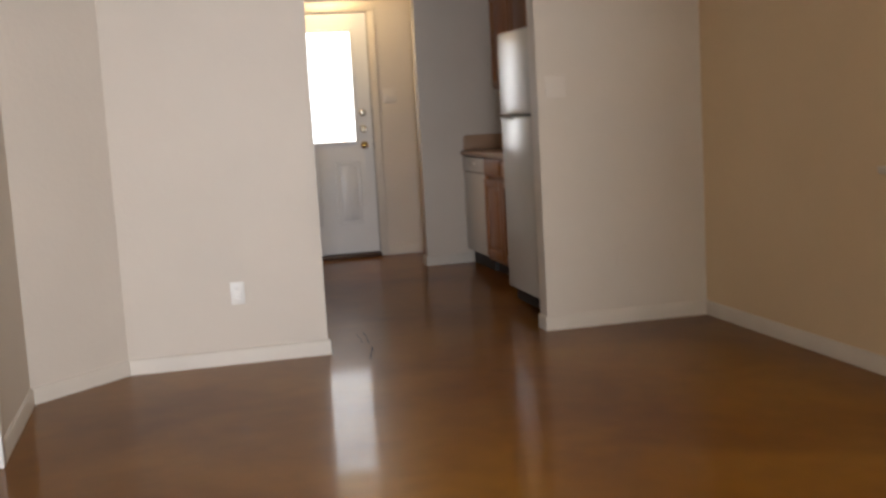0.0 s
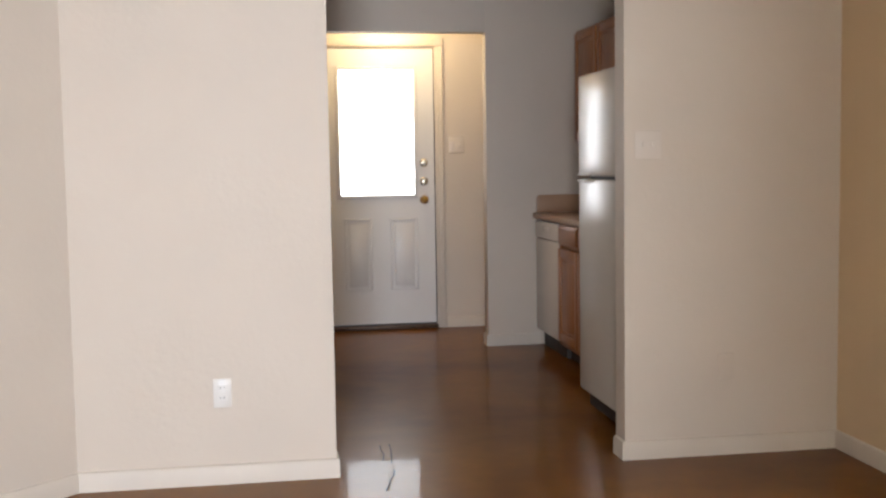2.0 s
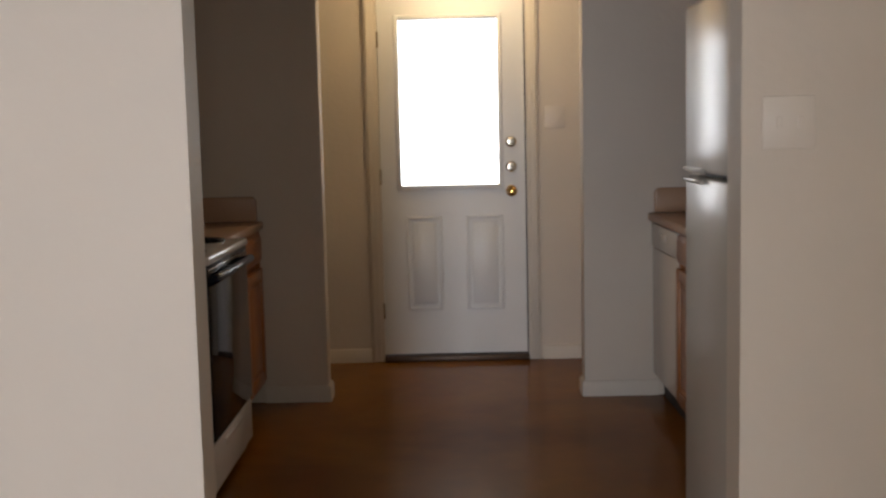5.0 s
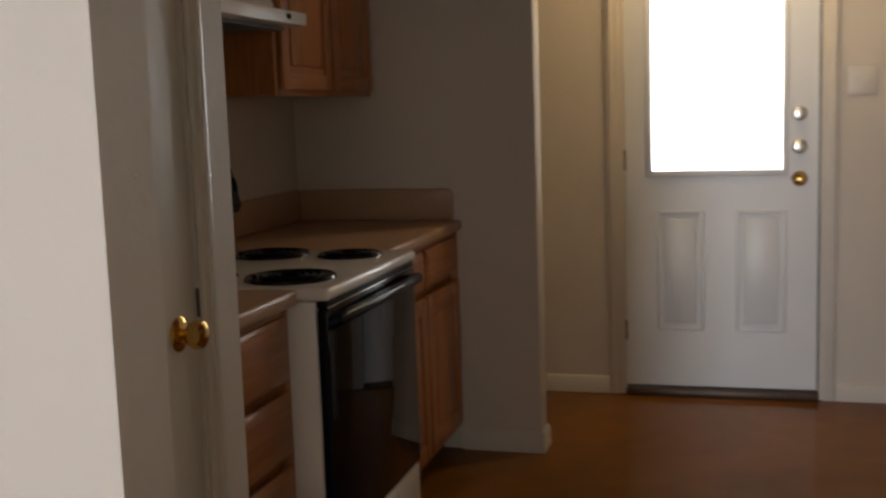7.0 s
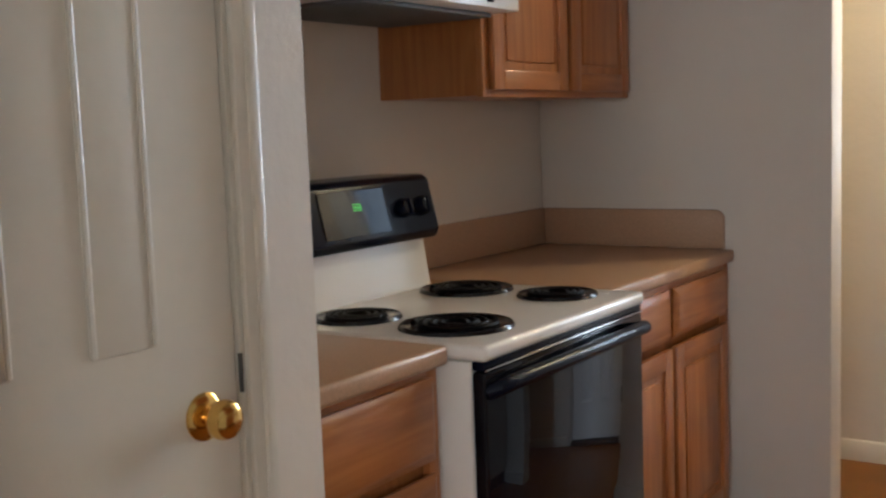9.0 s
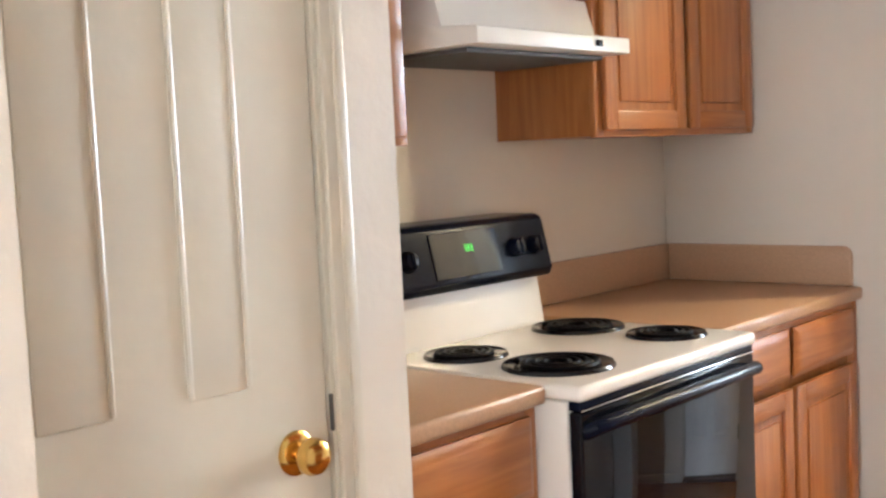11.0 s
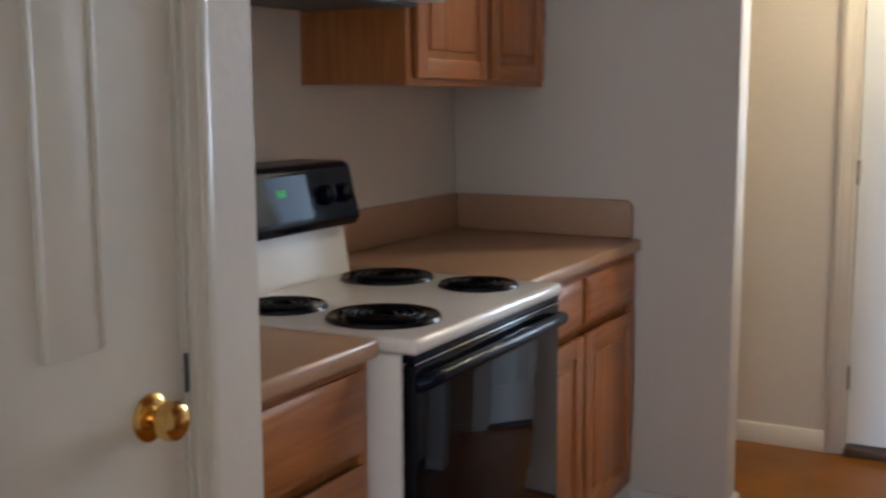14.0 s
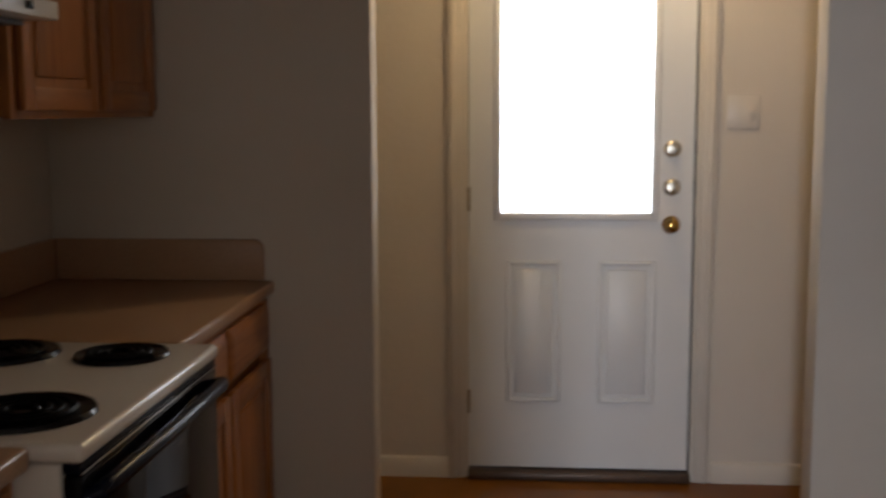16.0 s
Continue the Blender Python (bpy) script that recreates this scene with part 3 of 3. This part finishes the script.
def counter(label, back, front, out, y0, y1, end=None):
    c = thing("countertop", (back, (y0 + y1) / 2, 0.874), label, "countertop")
    lo, hi = sorted((back, front))
    part("top", boxed(lo, hi, y0, y1, 0.874, 0.912, 0.010, 3), LAMINATE, c)
    lo, hi = sorted((back, back + out * 0.020))
    part("backsplash", boxed(lo, hi, y0, y1, 0.913, 1.035, 0.005), LAMINATE, c)
    if end is not None:
        lo, hi = sorted((back + out * 0.021, front - out * 0.030))
        r, tip = 0.030, (hi if out > 0 else lo)
        inner = lo if out > 0 else hi
        arc = [(tip - out * r * (1 - math.cos(a)), 1.035 - r * (1 - math.sin(a))) for a in (k * math.pi / 12 for k in range(7))]
        outline = [(inner, 0.913), (tip, 0.913)] + arc + [(inner, 1.035)]
        bm = bmesh.new()
        near = [bm.verts.new((x, end - 0.020, z)) for x, z in outline]
        far = [bm.verts.new((x, end, z)) for x, z in outline]
        bm.faces.new(near)
        bm.faces.new(far[::-1])
        for i in range(len(outline)):
            j = (i + 1) % len(outline)
            bm.faces.new((near[i], far[i], far[j], near[j]))
        bmesh.ops.recalc_face_normals(bm, faces=bm.faces)
        bmesh.ops.bevel(bm, geom=[e for e in bm.edges if abs(e.verts[0].co.y - e.verts[1].co.y) < 1e-6 and e.verts[0].co.y < end - 0.01], offset=0.004, segments=2, profile=0.5, affect="EDGES")
        part("side_splash", bm, LAMINATE, c)
    return c


counter("short tan laminate countertop beside the range", KL, -0.936, 1, -3.009, RY0 - 0.003)
counter("tan laminate countertop with raised splash along the wall", KL, -0.943, 1, RY1 + 0.003, EY0 - 0.001, EY0 - 0.001)

UX = -1.292
wall_cabinet("honey oak wall cabinet beside the range hood", KL, UX, 1, -3.009, -2.540, 1.390, 2.14, [(-2.985, -2.560)])
wall_cabinet("honey oak wall cabinet with two doors above the counter", KL, UX, 1, -1.830, EY0 - 0.002, 1.395, 2.14, [(-1.800, -1.385), (-1.355, -0.965)])
wall_cabinet("short honey oak wall cabinet over the range hood", KL, UX, 1, -2.538, -1.832, 1.75, 2.14, [(-2.515, -2.20), (-2.17, -1.855)])

# range hood
hood = thing("range_hood", (KL, -2.23, 1.58), "white metal range hood under a cabinet", "range hood")
HX = -1.175
bm = bmesh.new()
sec = [(KL, 1.60), (HX, 1.60), (HX, 1.638), (HX - 0.10, 1.648), (HX - 0.13, 1.748), (KL, 1.748)]
a = [bm.verts.new((x, -2.434, z)) for x, z in sec]
b = [bm.verts.new((x, -1.836, z)) for x, z in sec]
bm.faces.new(a)
bm.faces.new(b[::-1])
for i in range(6):
    bm.faces.new((a[i], b[i], b[(i + 1) % 6], a[(i + 1) % 6]))
bmesh.ops.recalc_face_normals(bm, faces=bm.faces)
bmesh.ops.bevel(bm, geom=list(bm.edges), offset=0.004, segments=2, profile=0.5, affect="EDGES")
part("canopy", bm, HOODWHITE, hood)
part("filter", boxed(KL + 0.06, HX - 0.06, -2.40, -1.87, 1.588, 1.599, 0.003), GASKET, hood, "dark mesh grease filter")
part("switch", boxed(HX + 0.0005, HX + 0.006, -1.99, -1.965, 1.612, 1.628, 0.002), BLACK, hood)

# electric range
st = thing("range", (-1.28, -2.218, 0), "white electric coil range with black oven door", "range")
SX = -0.895
part("body", boxed(KL + 0.02, SX, RY0 + 0.003, RY1 - 0.003, 0.03, 0.880, 0.004), ENAMEL, st)
bm = boxed(-1.425, -0.857, RY0, RY1, 0.882, 0.914, 0.012, 4)
part("cooktop", bm, ENAMEL, st)
bm = bmesh.new()
sec = [(-1.57, 0.905), (-1.422, 0.905), (-1.428, 0.94), (-1.445, 1.045), (-1.57, 1.045)]
a = [bm.verts.new((x, RY0 + 0.02, z)) for x, z in sec]
b = [bm.verts.new((x, RY1 - 0.083, z)) for x, z in sec]
bm.faces.new(a)
bm.faces.new(b[::-1])
for i in range(5):
    bm.faces.new((a[i], b[i], b[(i + 1) % 5], a[(i + 1) % 5]))
bmesh.ops.recalc_face_normals(bm, faces=bm.faces)
part("back_panel", bm, ENAMEL, st)
bm = bmesh.new()
sec = [(-1.58, 1.046), (-1.402, 1.040), (-1.39, 1.062), (-1.422, 1.192), (-1.44, 1.204), (-1.58, 1.204)]
a = [bm.verts.new((x, RY0 + 0.004, z)) for x, z in sec]
b = [bm.verts.new((x, RY1 - 0.078, z)) for x, z in sec]
bm.faces.new(a)
bm.faces.new(b[::-1])
for i in range(6):
    bm.faces.new((a[i], b[i], b[(i + 1) % 6], a[(i + 1) % 6]))
bmesh.ops.recalc_face_normals(bm, faces=bm.faces)
bmesh.ops.bevel(bm, geom=list(bm.edges), offset=0.007, segments=3, profile=0.5, affect="EDGES")
con = part("control_panel", bm, BLACK, st, "black control console with clock and knobs")
lean = math.atan2(0.032, 0.13)


def on_console(y, z):
    """A pose on the console's leaning face, z out of it."""
    x = -1.39 - (z - 1.062) * 0.032 / 0.13
    return Matrix.Translation((x, y, z)) @ Matrix.Rotation(math.pi / 2 - lean, 4, "Y")


def console_plate(y0, y1, z0, z1, thick):
    bm = boxed(-(z1 - z0) / 2, (z1 - z0) / 2, (y0 - y1) / 2, (y1 - y0) / 2, 0.0, thick, thick * 0.3, 1)
    bmesh.ops.transform(bm, matrix=on_console((y0 + y1) / 2, (z0 + z1) / 2), verts=bm.verts)
    return bm


disp = part("display", console_plate(-2.36, -2.115, 1.072, 1.182, 0.004), DISPLAY, con, "glossy clock display")
bm = bmesh.new()
for k in range(3):
    m = on_console(-2.240 + k * 0.011, 1.140) @ Matrix.Translation((0, 0, 0.0046))
    for u0, u1, v0, v1 in ((-0.008, -0.0066, -0.0036, 0.0036), (0.0066, 0.008, -0.0036, 0.0036), (-0.0007, 0.0007, -0.0036, 0.0036), (-0.008, 0.008, 0.0024, 0.0038)):
        t = bmesh.new()
        box(t, u0, u1, v0, v1, 0, 0.0006)
        bmesh.ops.transform(t, matrix=m, verts=t.verts)
        tmp = bpy.data.meshes.new("digit")
        t.to_mesh(tmp)
        t.free()
        bm.from_mesh(tmp)
        bpy.data.meshes.remove(tmp)
part("clock_digits", bm, GREEN, disp, "small green clock digits")
for y in (-2.545, -2.445, -2.045, -1.965):
    kb = part("knob", lathe(bmesh.new(), [(0.026, 0), (0.024, 0.012), (0.019, 0.022), (0.012, 0.024)], on_console(y, 1.125), 20), BLACK, con)
    t = boxed(-0.020, 0.020, -0.004, 0.004, 0.018, 0.030, 0.002)
    bmesh.ops.transform(t, matrix=on_console(y, 1.125), verts=t.verts)
    part("grip", t, BLACK, kb)

for bx, by, r in ((-1.275, -1.966, 0.110), (-1.021, -1.963, 0.088), (-1.024, -2.398, 0.112), (-1.277, -2.402, 0.088)):
    base = Matrix.Translation((bx, by, 0.914))
    bw = part("burner", lathe(bmesh.new(), [(r, 0.0), (r + 0.004, 0.004), (r, 0.007), (r * 0.90, 0.003), (r * 0.5, 0.0015), (0.01, 0.001)], base, 36), CAST, st, "black coil burner in a drip bowl")
    turns = 3.6 if r > 0.1 else 3.0
    pts = []
    for k in range(int(turns * 22)):
        ang = k / 22 * 2 * math.pi
        rad = 0.022 + (r * 0.84 - 0.022) * k / (turns * 22)
        pts.append((bx + rad * math.cos(ang), by + rad * math.sin(ang), 0.921))
    part("coil", tube(bmesh.new(), pts, 0.0062, 6), COIL, bw)
    part("rim", lathe(bmesh.new(), [(r + 0.0015, 0.0065), (r + 0.005, 0.0085), (r + 0.008, 0.004), (r + 0.009, 0.0)], base, 36), CAST, bw)

ov = part("oven_door", boxed(SX + 0.001, -0.863, RY0 + 0.006, RY1 - 0.006, 0.252, 0.862, 0.006), BLACKGLASS, st, "glossy black glass oven door")
bm = bmesh.new()
tube(bm, [(-0.866, RY0 + 0.022, 0.822), (-0.846, RY0 + 0.030, 0.832), (-0.838, RY0 + 0.060, 0.836), (-0.835, (RY0 + RY1) / 2, 0.836), (-0.838, RY1 - 0.060, 0.836), (-0.846, RY1 - 0.030, 0.832), (-0.866, RY1 - 0.022, 0.822)], 0.0165, 12)
part("handle", bm, BLACK, ov, "black plastic bar handle")
part("vent_strip", boxed(SX + 0.002, -0.866, RY0 + 0.006, RY1 - 0.006, 0.864, 0.882, 0.002), BLACK, st)
part("door_trim", boxed(-0.8655, -0.8615, RY0 + 0.008, RY1 - 0.008, 0.8635, 0.8675, 0.0015), STEEL, st, "thin bright trim line over the oven door")
dr = part("drawer", boxed(SX + 0.001, -0.867, RY0 + 0.006, RY1 - 0.006, 0.075, 0.244, 0.008), ENAMEL, st, "white storage drawer")
part("pull", boxed(-0.8675, -0.859, -2.38, -2.06, 0.208, 0.226, 0.004), ENAMEL, dr)
for y in (RY0 + 0.06, RY1 - 0.06):
    for x in (KL + 0.08, SX - 0.06):
        part("foot", disc(bmesh.new(), 0.018, 0.018, 0.03, pose(x, y, 0), 12), BLACK, st)

# other side of the kitchen: dishwasher, cabinets, refrigerator
GXF = 0.974
dw = thing("dishwasher", (1.25, -1.25, 0), "white built-in dishwasher under the counter", "dishwasher")
part("body", boxed(GXF + 0.03, KR, -1.546, -0.945, 0.10, 0.868), ENAMEL, dw)
part("door", boxed(GXF - 0.004, GXF + 0.028, -1.544, -0.948, 0.115, 0.745, 0.006), ENAMEL, dw)
cp = part("control_panel", boxed(GXF - 0.010, GXF + 0.028, -1.544, -0.948, 0.750, 0.866, 0.008), ENAMEL, dw)
part("latch", boxed(GXF - 0.018, GXF - 0.009, -1.32, -1.18, 0.80, 0.835, 0.004), ENAMEL, cp)
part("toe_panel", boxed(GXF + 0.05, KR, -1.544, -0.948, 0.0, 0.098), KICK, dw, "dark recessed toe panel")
base_cabinet("honey oak sink base cabinet beside the dishwasher", KR, GXF, -1, -2.46, -1.550,
             [("drawer", -2.00, -1.575, 0.738, 0.862), ("drawer", -2.44, -2.02, 0.738, 0.862), ("door", -2.00, -1.575, 0.13, 0.716), ("door", -2.44, -2.02, 0.13, 0.716)])
base_cabinet("honey oak base cabinet beside the refrigerator", KR, GXF, -1, -2.89, -2.462,
             [("drawer", -2.87, -2.485, 0.738, 0.862), ("door", -2.87, -2.485, 0.13, 0.716)])
counter("tan laminate countertop over the dishwasher and cabinets", KR, 0.948, -1, -2.89, EY0 - 0.001, EY0 - 0.001)
wall_cabinet("honey oak wall cabinet above the counter", KR, 1.265, -1, -1.98, EY0 - 0.002, 1.388, 2.14, [(-1.95, -1.48), (-1.44, -0.96)])
wall_cabinet("honey oak wall cabinet above the counter", KR, 1.265, -1, -2.89, -1.982, 1.388, 2.14, [(-2.86, -2.53), (-2.49, -2.01)])
wall_cabinet("short honey oak wall cabinet over the refrigerator", KR, 1.265, -1, -3.770, -2.892, 1.76, 2.14, [(-3.74, -3.35), (-3.32, -2.92)])

fr = thing("refrigerator", (1.10, -3.28, 0), "white top-freezer refrigerator beside the wall", "refrigerator")
FY0, FY1, FFX = -3.655, -2.906, 0.712
part("body", boxed(FFX + 0.067, 1.50, FY0, FY1, 0.03, 1.680, 0.006), FRIDGE_WHITE, fr)
fz = part("freezer_door", boxed(FFX, FFX + 0.060, FY0, FY1, 1.189, 1.688, 0.014, 3), FRIDGE_WHITE, fr)
fd = part("fridge_door", boxed(FFX, FFX + 0.060, FY0, FY1, 0.105, 1.176, 0.014, 3), FRIDGE_WHITE, fr)
part("gasket", boxed(FFX + 0.060, FFX + 0.067, FY0 + 0.012, FY1 - 0.012, 0.11, 1.675), GASKET, fr)
part("handle", boxed(FFX - 0.012, FFX + 0.002, FY1 - 0.26, FY1 - 0.02, 1.192, 1.204, 0.004), FRIDGE_WHITE, fz)
part("handle", boxed(FFX - 0.012, FFX + 0.002, FY1 - 0.26, FY1 - 0.02, 1.158, 1.172, 0.004), FRIDGE_WHITE, fd)
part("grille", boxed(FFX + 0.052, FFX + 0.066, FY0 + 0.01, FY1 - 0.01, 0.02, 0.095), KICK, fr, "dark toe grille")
for y in (FY0 + 0.06, FY1 - 0.06):
    for x in (FFX + 0.12, 1.42):
        part("foot", disc(bmesh.new(), 0.02, 0.02, 0.03, pose(x, y, 0), 12), BLACK, fr)


# wall plates; axis y plates face the living room or hall
def plate(name, x, y, z, w, h, label, category, slots, cover):
    p = thing(name, (x, y, z), label, category)
    part("cover", boxed(x - w / 2, x + w / 2, y - 0.006, y, z - h / 2, z + h / 2, 0.003), cover, p)
    for dx, dz, sw, sh, deep, mat, nm in slots:
        part(nm, boxed(x + dx - sw / 2, x + dx + sw / 2, y - deep, y - 0.002, z + dz - sh / 2, z + dz + sh / 2, 0.001, 1), mat, p)


OUTLET = [(0, 0.020, 0.034, 0.028, 0.008, PLATE, "socket"), (0, -0.020, 0.034, 0.028, 0.008, PLATE, "socket"),
          (-0.007, 0.022, 0.003, 0.010, 0.0085, SLOT, "slot"), (0.007, 0.022, 0.003, 0.010, 0.0085, SLOT, "slot"),
          (-0.007, -0.018, 0.003, 0.010, 0.0085, SLOT, "slot"), (0.007, -0.018, 0.003, 0.010, 0.0085, SLOT, "slot")]
plate("wall_outlet", -1.038, WY0, 0.368, 0.072, 0.116, "white double wall outlet low on the cream wall", "outlet", OUTLET, PLATE)
plate("wall_outlet", 1.073, WY0, 0.382, 0.072, 0.116, "painted-over double wall outlet low on the wall", "outlet", [(*o[:5], PAINT, o[6]) for o in OUTLET], PAINT)
TOGGLE = [(-0.023, 0, 0.010, 0.024, 0.014, ALMOND, "toggle"), (0.023, 0, 0.010, 0.024, 0.014, ALMOND, "toggle")]
plate("light_switch", 0.727, WY0, 1.328, 0.116, 0.116, "cream double light switch on the wall", "light switch", TOGGLE, ALMOND)
plate("light_switch", 0.585, 0.0, 1.402, 0.116, 0.125, "cream double light switch beside the rear door", "light switch", TOGGLE, ALMOND)

nail = thing("nail", (LX, -3.824, 1.268), "small painted nail in the wall's end", "nail")
part("shank", disc(bmesh.new(), 0.0015, 0.0015, 0.004, pose(LX - 0.001, -3.824, 1.268, 0, 90, 0), 8), PAINT, nail)
part("head", disc(bmesh.new(), 0.0045, 0.0045, 0.002, pose(LX + 0.003, -3.824, 1.268, 0, 90, 0), 12), PAINT, nail)

# hall ceiling lamp, above the opening's edge
cl = thing("ceiling_light", (0.05, -0.36, CEILING), "round warm flush ceiling light in the rear hall", "ceiling light")
part("base", disc(bmesh.new(), 0.13, 0.13, 0.02, pose(0.05, -0.36, CEILING - 0.02), 32), PLATE, cl)
shade = part("shade", lathe(bmesh.new(), [(0.02, -0.085), (0.07, -0.078), (0.105, -0.055), (0.12, -0.02)], pose(0.05, -0.36, CEILING), 32), OPAL, cl)
shade.visible_shadow = False
